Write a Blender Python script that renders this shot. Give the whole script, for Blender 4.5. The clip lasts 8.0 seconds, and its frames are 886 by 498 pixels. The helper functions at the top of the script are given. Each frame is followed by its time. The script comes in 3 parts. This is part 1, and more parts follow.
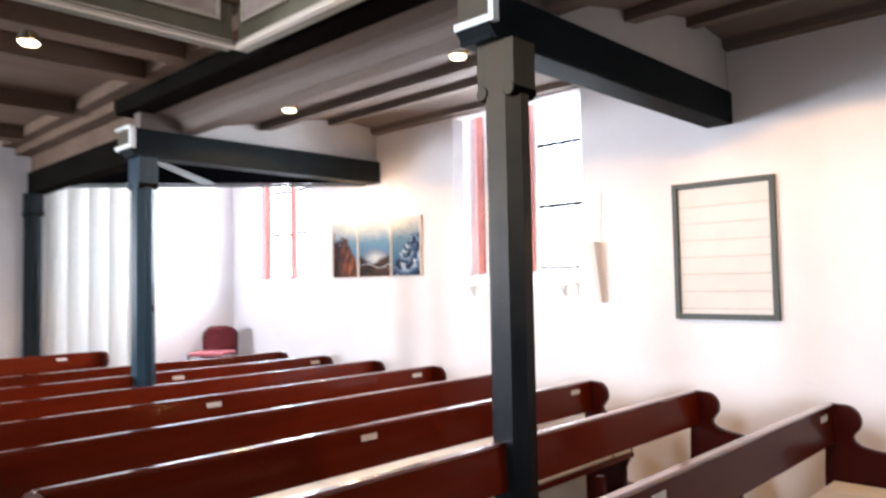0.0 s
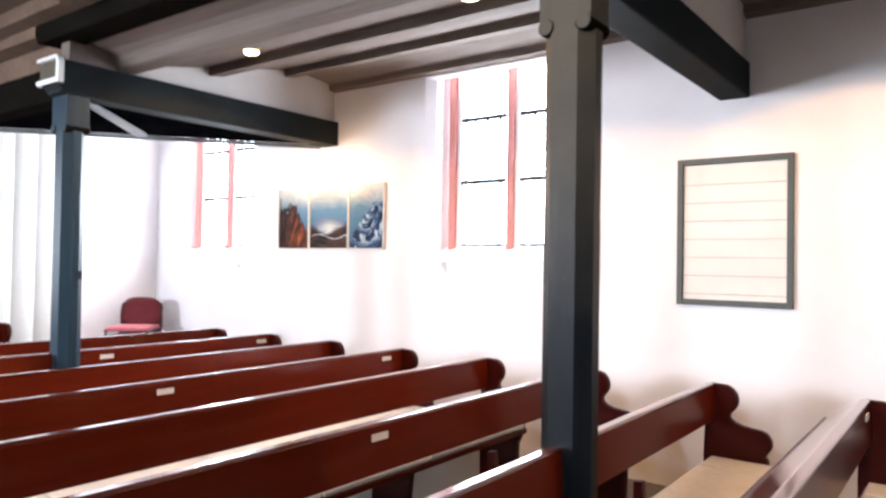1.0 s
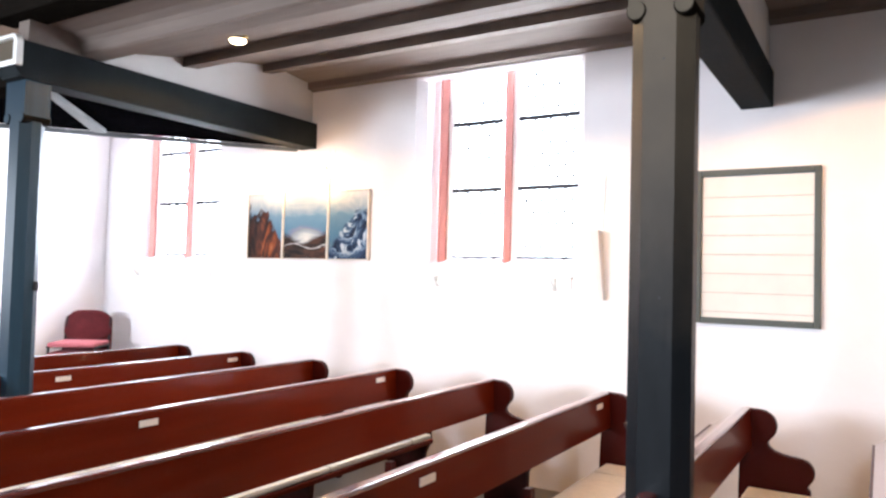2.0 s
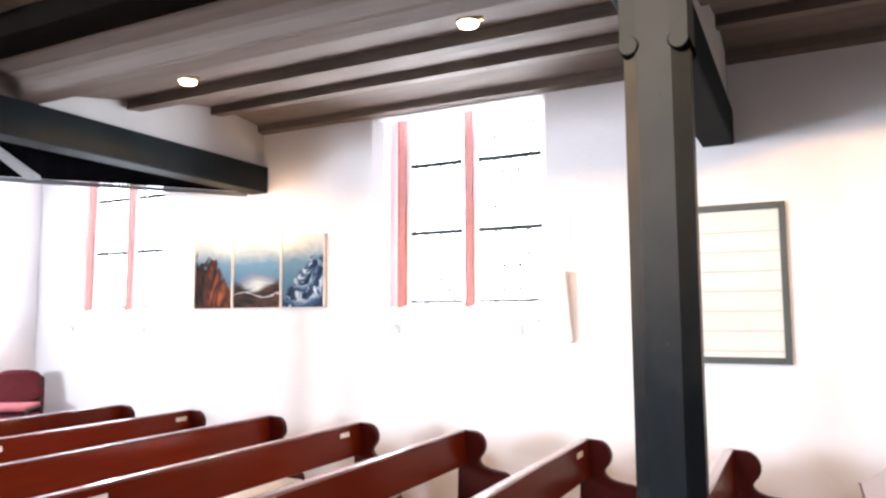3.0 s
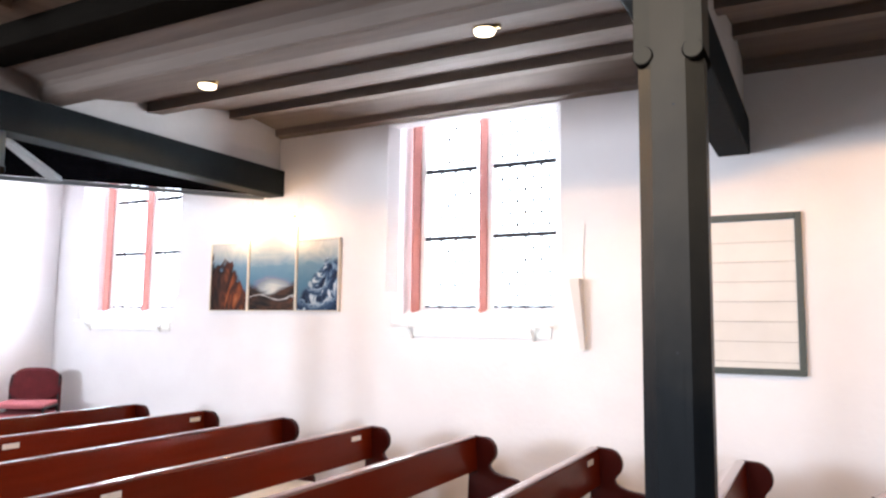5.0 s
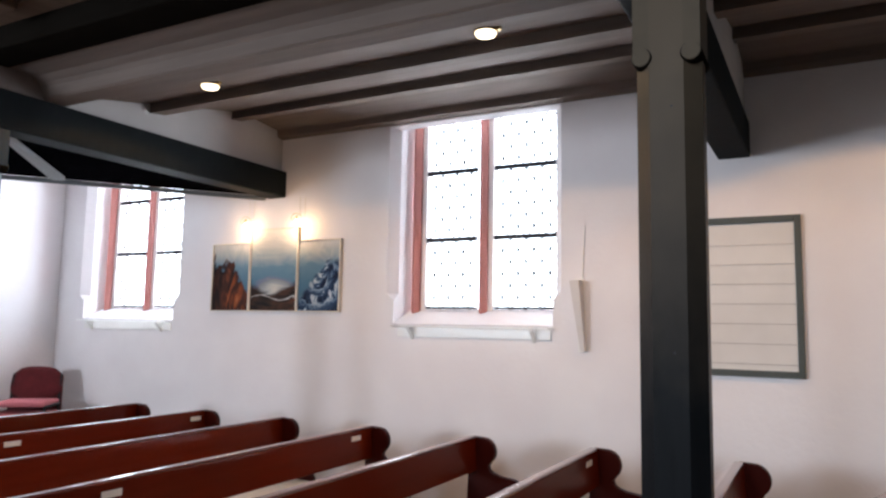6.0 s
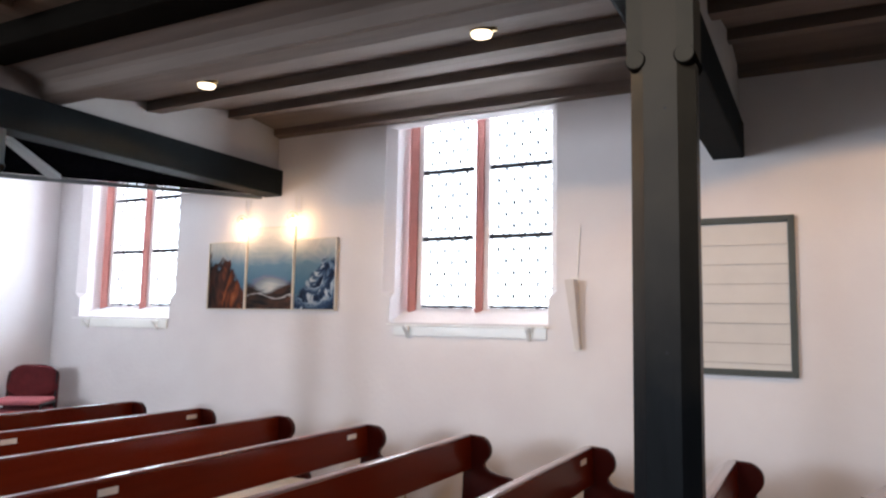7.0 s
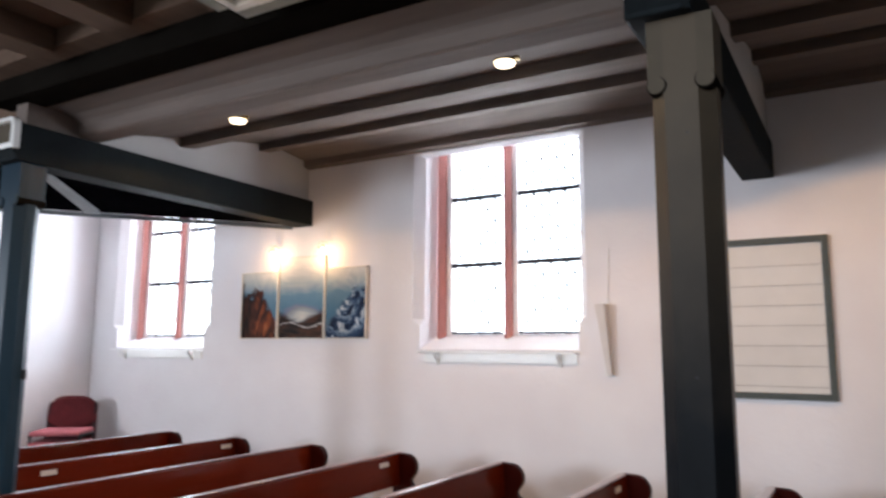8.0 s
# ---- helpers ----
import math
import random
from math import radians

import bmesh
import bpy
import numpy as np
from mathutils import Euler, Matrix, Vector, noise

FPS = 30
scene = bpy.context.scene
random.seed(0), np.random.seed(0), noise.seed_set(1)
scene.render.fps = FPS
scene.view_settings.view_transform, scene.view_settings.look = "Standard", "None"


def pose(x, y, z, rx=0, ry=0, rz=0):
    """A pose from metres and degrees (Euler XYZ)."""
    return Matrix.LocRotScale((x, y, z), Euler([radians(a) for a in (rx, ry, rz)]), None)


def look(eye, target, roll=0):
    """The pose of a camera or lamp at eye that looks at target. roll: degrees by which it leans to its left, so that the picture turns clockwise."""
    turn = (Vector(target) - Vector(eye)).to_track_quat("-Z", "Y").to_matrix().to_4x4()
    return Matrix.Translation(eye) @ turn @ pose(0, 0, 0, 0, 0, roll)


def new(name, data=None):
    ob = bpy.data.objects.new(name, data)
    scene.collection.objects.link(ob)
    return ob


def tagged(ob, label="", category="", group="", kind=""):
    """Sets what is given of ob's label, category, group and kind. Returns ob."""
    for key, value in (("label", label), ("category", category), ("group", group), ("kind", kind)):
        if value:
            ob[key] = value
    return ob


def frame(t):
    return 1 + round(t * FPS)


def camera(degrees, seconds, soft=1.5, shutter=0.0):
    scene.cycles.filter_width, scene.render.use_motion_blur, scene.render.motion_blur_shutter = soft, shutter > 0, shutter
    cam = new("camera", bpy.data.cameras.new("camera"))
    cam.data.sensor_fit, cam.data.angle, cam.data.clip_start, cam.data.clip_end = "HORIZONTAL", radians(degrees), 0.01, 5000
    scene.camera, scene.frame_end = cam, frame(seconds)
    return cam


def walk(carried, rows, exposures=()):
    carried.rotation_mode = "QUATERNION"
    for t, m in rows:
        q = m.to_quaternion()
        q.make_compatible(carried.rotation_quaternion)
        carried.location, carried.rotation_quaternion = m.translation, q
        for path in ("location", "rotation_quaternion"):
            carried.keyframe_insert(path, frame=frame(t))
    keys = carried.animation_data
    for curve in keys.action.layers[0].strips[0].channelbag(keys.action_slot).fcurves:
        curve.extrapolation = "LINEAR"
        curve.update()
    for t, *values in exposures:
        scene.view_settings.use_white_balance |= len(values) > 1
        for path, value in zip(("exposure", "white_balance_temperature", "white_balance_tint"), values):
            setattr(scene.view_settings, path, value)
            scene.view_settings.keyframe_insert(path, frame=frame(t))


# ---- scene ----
cam = camera(63.4, 8.0, 2.4, 0.5)
PATH = [
    (0, (0.096, -0.276, 1.616), (-1.293, 1.16, 1.712), -1.1),
    (0.2, (-0.051, -0.28, 1.627), (-1.392, 1.203, 1.685), -1.0),
    (0.3, (-0.097, -0.253, 1.622), (-1.438, 1.228, 1.691), -0.9),
    (0.5, (-0.282, -0.207, 1.626), (-1.581, 1.309, 1.749), -0.8),
    (0.7, (-0.475, -0.21, 1.612), (-1.729, 1.345, 1.722), -1.4),
    (1, (-0.742, -0.192, 1.584), (-1.936, 1.412, 1.621), 0.9),
    (1.2, (-0.908, -0.197, 1.586), (-2.02, 1.464, 1.645), 0.2),
    (2.3, (-1.479, -0.073, 1.586), (-2.483, 1.655, 1.67), 2.1),
    (2.5, (-1.535, -0.049, 1.603), (-2.492, 1.703, 1.715), 2.0),
    (3, (-1.607, -0.054, 1.618), (-2.505, 1.723, 1.807), -0.3),
    (3.5, (-1.602, -0.056, 1.618), (-2.603, 1.664, 1.821), 0.3),
    (4, (-1.592, -0.06, 1.624), (-2.553, 1.682, 1.823), 0.3),
    (4.5, (-1.593, -0.064, 1.622), (-2.529, 1.693, 1.823), 0.5),
    (6, (-1.574, -0.081, 1.605), (-2.513, 1.673, 1.816), 1.0),
    (6.5, (-1.567, -0.088, 1.614), (-2.501, 1.668, 1.825), 1.1),
    (7, (-1.561, -0.095, 1.61), (-2.491, 1.663, 1.816), 1.1),
    (7.5, (-1.553, -0.099, 1.615), (-2.478, 1.661, 1.837), 1.0),
    (7.7, (-1.545, -0.099, 1.609), (-2.475, 1.656, 1.842), 0.5),
    (8, (-1.534, -0.11, 1.616), (-2.536, 1.599, 1.892), 0.3),
]
EXPOSURES = [(0.0, 0.18), (0.5, 0.28), (1.2, 0.26), (2.3, 0.35), (4.6, 0.38), (5.7, -0.88), (6.5, -0.93), (7.5, -0.86), (8.0, -0.86)]
walk(cam, [(t, look(eye, target, roll)) for t, eye, target, roll in PATH], EXPOSURES)

# ---- world and light ----
world = bpy.data.worlds.new("sky")
scene.world = world
world.use_nodes = True
wn = world.node_tree
sky = wn.nodes.new("ShaderNodeTexSky")
sky.sky_type, sky.sun_disc = "NISHITA", False
sky.sun_elevation, sky.sun_rotation = radians(38), radians(200)
wn.links.new(sky.outputs[0], wn.nodes["Background"].inputs[0])
wn.nodes["Background"].inputs[1].default_value = 0.15


def sun_lamp():
    data = bpy.data.lights.new("sun", "SUN")
    data.energy, data.angle, data.color = 1.0, radians(12), (1.0, 0.95, 0.88)
    ob = new("sun", data)
    ob.matrix_world = look((0, 0, 20), (0.25, -0.75, 19.4))


def window_light(name, centre, way, wide, high, watts, colour=(0.79, 0.865, 0.99)):
    """Area lamp for sky light in an opening; some openings are added and unseen."""
    data = bpy.data.lights.new(name, "AREA")
    data.shape, data.size, data.size_y, data.energy, data.color = "RECTANGLE", wide, high, watts, colour
    ob = new(name, data)
    ob.matrix_world = look(centre, Vector(centre) + Vector(way))
    return ob


sun_lamp()
XE_LIGHT, XB = -9.45, 4.2
WIN_W, NAVE_W, WEST_W, EAST_W = 245, 900, 700, 45
for wx, part_of in ((-4.03, 1.0), (-7.97, 1.5)):
    window_light("aisle_window_light", (wx, 5.52, 2.49), (0, -1, 0), 1.50, 1.78, WIN_W * part_of)
window_light("end_wall_light", (XE_LIGHT, 3.07, 1.72), (1, 0, 0), 0.9, 2.2, 9)
# added fill in an unseen opening, brightens pews and window wall
window_light("end_wall_light", (XE_LIGHT, -0.3, 1.9), (1, 0, 0), 2.3, 1.4, 130)
window_light("end_wall_light", (XE_LIGHT, -5.6, 2.15), (1, 0.9, 0), 1.5, 1.8, WEST_W)
# added fill lamp in an unseen east opening, for the post's right side
window_light("east_fill_light", (XB + 0.35, -2.9, 2.9), (-1, 0.4, 0), 1.5, 2.6, EAST_W)
for wx, wz, high, part_of in ((-7.97, 2.35, 1.6, 0.74), (-4.03, 4.3, 3.4, 0.48), (-0.09, 5.1, 1.8, 0.38)):
    window_light("nave_window_light", (wx, -7.3, wz), (0, 1, -0.1), 1.3, high, NAVE_W * part_of)

# ---- materials ----


def material(name, colour, rough=0.6, vary=0.12, grain=8.0, bump=0.0, bump_scale=60.0, metal=0.0, stretch=(1, 1, 1), coat=0.0, coat_rough=0.12, second=None, per_object=0.0, spec=0.3, rvar=0.1):
    """Principled material with two scales of colour variation and a fine relief."""
    m = bpy.data.materials.new(name)
    m.use_nodes = True
    t = m.node_tree
    b = t.nodes["Principled BSDF"]
    b.inputs["Metallic"].default_value = metal
    b.inputs["Specular IOR Level"].default_value = spec
    b.inputs["Coat Weight"].default_value = coat
    b.inputs["Coat Roughness"].default_value = coat_rough
    co = t.nodes.new("ShaderNodeTexCoord")
    mp = t.nodes.new("ShaderNodeMapping")
    mp.inputs["Scale"].default_value = stretch
    t.links.new(co.outputs["Object"], mp.inputs[0])
    big = t.nodes.new("ShaderNodeTexNoise")
    big.inputs["Scale"].default_value, big.inputs["Detail"].default_value = grain * 0.18, 4
    fine = t.nodes.new("ShaderNodeTexNoise")
    fine.inputs["Scale"].default_value, fine.inputs["Detail"].default_value = grain, 6
    mix = t.nodes.new("ShaderNodeMath")
    mix.operation = "ADD"
    for n, k in ((big, 0), (fine, 1)):
        t.links.new(mp.outputs[0], n.inputs["Vector"])
        t.links.new(n.outputs["Fac"], mix.inputs[k])
    ramp = t.nodes.new("ShaderNodeValToRGB")
    c2 = second or tuple(max(0.0, c * (1 - 2.2 * vary)) for c in colour)
    ramp.color_ramp.elements[0].position, ramp.color_ramp.elements[0].color = 0.35, (*c2, 1)
    ramp.color_ramp.elements[1].position, ramp.color_ramp.elements[1].color = 0.65, (*colour, 1)
    half = t.nodes.new("ShaderNodeMath")
    half.operation, half.inputs[1].default_value = "MULTIPLY", 0.5
    t.links.new(mix.outputs[0], half.inputs[0])
    t.links.new(half.outputs[0], ramp.inputs[0])
    out = ramp.outputs[0]
    if per_object:
        info = t.nodes.new("ShaderNodeObjectInfo")
        hsv = t.nodes.new("ShaderNodeHueSaturation")
        rng = t.nodes.new("ShaderNodeMapRange")
        rng.inputs[3].default_value, rng.inputs[4].default_value = 1 - per_object, 1 + per_object
        t.links.new(info.outputs["Random"], rng.inputs[0])
        t.links.new(rng.outputs[0], hsv.inputs["Value"])
        t.links.new(out, hsv.inputs["Color"])
        out = hsv.outputs[0]
    t.links.new(out, b.inputs["Base Color"])
    rr = t.nodes.new("ShaderNodeMapRange")
    rr.inputs[3].default_value, rr.inputs[4].default_value = max(0.03, rough - rvar), min(1, rough + rvar)
    t.links.new(fine.outputs["Fac"], rr.inputs[0])
    t.links.new(rr.outputs[0], b.inputs["Roughness"])
    if bump:
        nz = t.nodes.new("ShaderNodeTexNoise")
        nz.inputs["Scale"].default_value, nz.inputs["Detail"].default_value = bump_scale, 5
        t.links.new(mp.outputs[0], nz.inputs["Vector"])
        bp = t.nodes.new("ShaderNodeBump")
        bp.inputs["Strength"].default_value, bp.inputs["Distance"].default_value = bump, 0.01
        t.links.new(nz.outputs["Fac"], bp.inputs["Height"])
        t.links.new(bp.outputs[0], b.inputs["Normal"])
    return m


def glowing(name, colour, strength):
    m = bpy.data.materials.new(name)
    m.use_nodes = True
    b = m.node_tree.nodes["Principled BSDF"]
    b.inputs["Base Color"].default_value = (*colour, 1)
    b.inputs["Emission Color"].default_value = (*colour, 1)
    b.inputs["Emission Strength"].default_value = strength
    return m


PLASTER = material("white_plaster", (0.80, 0.782, 0.788), 0.9, 0.03, 2.5, 0.25, 22, second=(0.735, 0.703, 0.715), spec=0.1)
# for unseen closing surfaces, dark to hold down bounced light
NAVEWALL = material("low_bounce_grey_brown", (0.34, 0.32, 0.30), 0.9, 0.06, 2.5, 0.2, 22)
# even grey, darker than the white plaster
GREYSTRIP = material("grey_infill", (0.54, 0.52, 0.50), 0.9, 0.07, 3, 0.25, 22, spec=0.1)
CEILEND = material("brown_painted_boards", (0.140, 0.092, 0.066), 0.8, 0.14, 6, 0.15, 40, stretch=(3, 0.3, 3), spec=0.06)
CEIL = material("grey_painted_boards", (0.176, 0.142, 0.124), 0.8, 0.12, 6, 0.15, 40, stretch=(0.3, 3, 3), spec=0.06)
BEAMB = material("brown_black_beam_paint", (0.0090, 0.0076, 0.0062), 0.8, 0.18, 7, 0.3, 30, stretch=(0.4, 1, 1), spec=0.0)
BEAM = material("dark_green_grey_paint", (0.0145, 0.0182, 0.0200), 0.7, 0.22, 7, 0.3, 30, stretch=(1, 0.4, 0.4), spec=0.04)


def lamplit_post():
    """Blue-grey paint; warm light on the upper post is painted in as grey-tan."""
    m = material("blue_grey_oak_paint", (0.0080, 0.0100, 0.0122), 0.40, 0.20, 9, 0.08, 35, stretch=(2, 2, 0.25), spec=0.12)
    t = m.node_tree
    b = t.nodes["Principled BSDF"]
    old = b.inputs["Base Color"].links[0].from_socket
    co = t.nodes.new("ShaderNodeTexCoord")
    sep = t.nodes.new("ShaderNodeSeparateXYZ")
    t.links.new(co.outputs["Object"], sep.inputs[0])
    nz = t.nodes.new("ShaderNodeTexNoise")
    nz.inputs["Scale"].default_value, nz.inputs["Detail"].default_value = 6.0, 5
    t.links.new(co.outputs["Object"], nz.inputs["Vector"])
    add = t.nodes.new("ShaderNodeMath")
    add.operation = "MULTIPLY_ADD"
    add.inputs[1].default_value = 0.5
    t.links.new(nz.outputs["Fac"], add.inputs[0])
    t.links.new(sep.outputs[2], add.inputs[2])
    # painted lamplight: mixes to tan with height
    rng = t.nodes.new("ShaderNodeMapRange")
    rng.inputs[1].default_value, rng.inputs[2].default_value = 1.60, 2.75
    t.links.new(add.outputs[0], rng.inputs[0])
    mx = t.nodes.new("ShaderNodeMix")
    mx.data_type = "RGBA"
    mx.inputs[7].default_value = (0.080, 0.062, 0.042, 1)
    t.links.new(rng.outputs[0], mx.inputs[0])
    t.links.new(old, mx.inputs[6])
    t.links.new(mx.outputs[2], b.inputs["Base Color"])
    return m


POSTM = lamplit_post()
POSTPLAIN = material("blue_grey_post_paint", (0.011, 0.033, 0.053), 0.4, 0.16, 9, 0.06, 35, stretch=(2, 2, 0.25), spec=0.2)
# on the post head this tan stands in for warm light
CAPM = material("tan_paint_and_warm_light", (0.080, 0.064, 0.044), 0.6, 0.12, 8, 0.15, 40, spec=0.15)
CREAM = material("cream_gloss_paint", (0.58, 0.50, 0.40), 0.4, 0.05, 8, 0.05, 40)
WHITE = material("white_gloss_paint", (0.80, 0.79, 0.76), 0.35, 0.03, 6, 0.05, 40)
SOFFITSHADE = material("soffit_shade", (0.003, 0.003, 0.004), 1.0, 0.2, 6, spec=0.0)
WOOD = material("red_mahogany_varnish", (0.104, 0.0095, 0.0019), 0.30, 0.10, 5, 0.0, 30, stretch=(4, 0.3, 4), coat=0.16, coat_rough=0.06, per_object=0.12, spec=0.08, rvar=0.04)
RAIL = material("polished_mahogany_rail", (0.12, 0.012, 0.004), 0.16, 0.07, 6, 0.008, 30, stretch=(2.5, 0.3, 2.5), coat=1.0, per_object=0.1, spec=0.6)
LEDGE = material("worn_polished_mahogany", (0.13, 0.026, 0.014), 0.16, 0.08, 5, 0.01, 30, stretch=(3, 0.3, 3), coat=1.0, coat_rough=0.14, per_object=0.1, spec=0.6)
WOODE = material("dark_mahogany_end", (0.040, 0.0026, 0.0010), 0.36, 0.06, 6, 0.0, 40, stretch=(4, 4, 0.6), coat=0.05, per_object=0.10, spec=0.15, rvar=0.03)
PAD = material("cream_seat_pad", (0.66, 0.60, 0.52), 0.85, 0.06, 30, 0.2, 160, per_object=0.05)
TAG = material("ivory_number_plate", (0.72, 0.66, 0.60), 0.4, 0.04, 20)
STONE = material("red_sandstone_paint", (0.47, 0.19, 0.165), 0.7, 0.10, 10, 0.2, 50)
# pale copy of the stone colour for the bars' daylit sides
LITSTONE = material("lit_stone_side", (0.82, 0.74, 0.71), 0.7, 0.06, 10, 0.15, 50)
IRON = material("dark_iron", (0.03, 0.03, 0.035), 0.5, 0.1, 30, metal=0.4)
LEAD = material("dark_lead_came", (0.03, 0.03, 0.033), 0.7, 0.1, 30)
FRAME = material("grey_green_frame_paint", (0.070, 0.082, 0.074), 0.5, 0.1, 10, 0.1, 40)
PANEL = material("cream_board_panel", (0.68, 0.66, 0.625), 0.7, 0.05, 5)
FLOOR = material("grey_stone_floor", (0.13, 0.115, 0.10), 0.6, 0.1, 5, 0.1, 30, per_object=0.08)
PARA = material("olive_grey_parapet_paint", (0.150, 0.128, 0.085), 0.55, 0.1, 8, 0.1, 40)
MARBLE = material("marbled_cream_panel", (0.55, 0.46, 0.40), 0.5, 0.05, 10, second=(0.40, 0.28, 0.24))
BRASS = material("brass", (0.55, 0.38, 0.16), 0.3, 0.1, 30, metal=1.0)
BLACKP = material("black_plastic", (0.015, 0.015, 0.017), 0.45, 0.1, 30)
BURG = material("burgundy_upholstery", (0.115, 0.014, 0.018), 0.9, 0.15, 60, 0.3, 300)
ROSE = material("rose_seat_cushion", (0.50, 0.15, 0.17), 0.9, 0.08, 60, 0.3, 300)


def sheer_cloth():
    """White cloth that lets part of the daylight behind it through."""
    m = material("white_curtain_cloth", (0.80, 0.79, 0.76), 0.9, 0.03, 20, 0.1, 200)
    t = m.node_tree
    b = t.nodes["Principled BSDF"]
    tr = t.nodes.new("ShaderNodeBsdfTranslucent")
    tr.inputs[0].default_value = (0.85, 0.84, 0.81, 1)
    mx = t.nodes.new("ShaderNodeMixShader")
    mx.inputs[0].default_value = 0.4
    t.links.new(b.outputs[0], mx.inputs[1])
    t.links.new(tr.outputs[0], mx.inputs[2])
    t.links.new(mx.outputs[0], t.nodes["Material Output"].inputs[0])
    return m


CLOTH = sheer_cloth()


def opal_acrylic():
    """Milky board that passes daylight on to what is under it."""
    m = material("opal_acrylic", (0.82, 0.82, 0.81), 0.35, 0.02, 6)
    t = m.node_tree
    tr = t.nodes.new("ShaderNodeBsdfTranslucent")
    tr.inputs[0].default_value = (0.92, 0.92, 0.91, 1)
    mx = t.nodes.new("ShaderNodeMixShader")
    mx.inputs[0].default_value = 0.96
    t.links.new(t.nodes["Principled BSDF"].outputs[0], mx.inputs[1])
    t.links.new(tr.outputs[0], mx.inputs[2])
    t.links.new(mx.outputs[0], t.nodes["Material Output"].inputs[0])
    return m


OPAL = opal_acrylic()
LAMPGLOW = glowing("lamp_glass", (1.0, 0.80, 0.54), 7.0)
BULBGLOW = glowing("halogen_bulb", (1.0, 0.84, 0.60), 22.0)


def glass_material():
    m = bpy.data.materials.new("window_glass")
    m.use_nodes = True
    b = m.node_tree.nodes["Principled BSDF"]
    b.inputs["Base Color"].default_value = (0.95, 0.97, 0.97, 1)
    b.inputs["Transmission Weight"].default_value = 1.0
    b.inputs["Roughness"].default_value = 0.02
    b.inputs["IOR"].default_value = 1.1
    return m


GLASS = glass_material()

# ---- mesh helpers ----


def box(bm, x0, x1, y0, y1, z0, z1, bevel=0.0):
    """An axis-aligned box added to bm."""
    r = bmesh.ops.create_cube(bm, size=1.0)
    vs = r["verts"]
    bmesh.ops.scale(bm, vec=(x1 - x0, y1 - y0, z1 - z0), verts=vs)
    bmesh.ops.translate(bm, vec=((x0 + x1) / 2, (y0 + y1) / 2, (z0 + z1) / 2), verts=vs)
    if bevel:
        es = list({e for v in vs for e in v.link_edges})
        bmesh.ops.bevel(bm, geom=es, offset=bevel, segments=2, affect="EDGES", profile=0.6)
    return bm


def prism(bm, pts, axis, a, b):
    """A polygon pushed along one axis from a to b; pts lie in the two other axes, in order."""
    def at(p, d):
        return {"x": (d, p[0], p[1]), "y": (p[0], d, p[1]), "z": (p[0], p[1], d)}[axis]
    lo = [bm.verts.new(at(p, a)) for p in pts]
    hi = [bm.verts.new(at(p, b)) for p in pts]
    n = len(pts)
    faces = [bm.faces.new(lo), bm.faces.new(hi)]
    for k in range(n):
        faces.append(bm.faces.new((lo[k], lo[(k + 1) % n], hi[(k + 1) % n], hi[k])))
    bmesh.ops.recalc_face_normals(bm, faces=faces)
    return faces


def rod(bm, p, q, r, seg=10, r2=None):
    """A round bar from p to q."""
    p, q = Vector(p), Vector(q)
    d = q - p
    m = Matrix.Translation((p + q) / 2) @ d.to_track_quat("Z", "Y").to_matrix().to_4x4()
    bmesh.ops.create_cone(bm, cap_ends=True, segments=seg, radius1=r, radius2=r if r2 is None else r2, depth=d.length, matrix=m)
    return bm


def arc(cx, cz, r, a0, a1, n):
    return [(cx + r * math.cos(radians(a0 + (a1 - a0) * k / n)), cz + r * math.sin(radians(a0 + (a1 - a0) * k / n))) for k in range(n + 1)]


def mesh_of(name, bm, material_, smooth=False):
    me = bpy.data.meshes.new(name)
    bm.normal_update()
    bm.to_mesh(me)
    bm.free()
    me.materials.append(material_)
    if smooth:
        for p in me.polygons:
            p.use_smooth = True
    return me


def part(name, bm, material_, parent, label="", smooth=False):
    ob = new(name, mesh_of(name, bm, material_, smooth))
    ob.parent = parent
    if label:
        ob["label"] = label
    return ob


def structure(name, bm, material_, label, category):
    return tagged(new(name, mesh_of(name, bm, material_)), label, category, kind="structure")


def empty(name, x, y, z, label, category, group="", kind=""):
    ob = new(name)
    ob.location = (x, y, z)
    return tagged(ob, label, category, group, kind)


# ---- large structure ----
WY = 4.95            # inner face of the window wall
XE = -9.10           # inner face of the end wall
YB, ZT = -7.0, 6.6
WALL = 0.60
WIN = (-4.03, -7.97)
OPEN_L, OPEN_R, OPEN_B, OPEN_T = -0.765, 0.75, 1.60, 3.27   # niche outline, about the window's middle


def window_wall():
    bm = bmesh.new()
    y0, y1 = WY, WY + WALL
    edges = [XE - WALL]
    for w in sorted(WIN):
        edges += [w + OPEN_L, w + OPEN_R]
    edges.append(XB + WALL)
    for k in range(0, len(edges), 2):
        box(bm, edges[k], edges[k + 1], y0, y1, 0, ZT)
    for w in WIN:
        box(bm, w + OPEN_L, w + OPEN_R, y0, y1, 0, OPEN_B)
        box(bm, w + OPEN_L, w + OPEN_R, y0, y0 + 0.03, OPEN_T, ZT)
        box(bm, w + OPEN_L, w + OPEN_R, y0 + 0.03, y1, OPEN_T + 0.12, ZT)
    bmesh.ops.remove_doubles(bm, verts=bm.verts, dist=0.0005)
    return structure("wall_north", bm, PLASTER, "white plastered thick church wall with window niches", "wall")


window_wall()


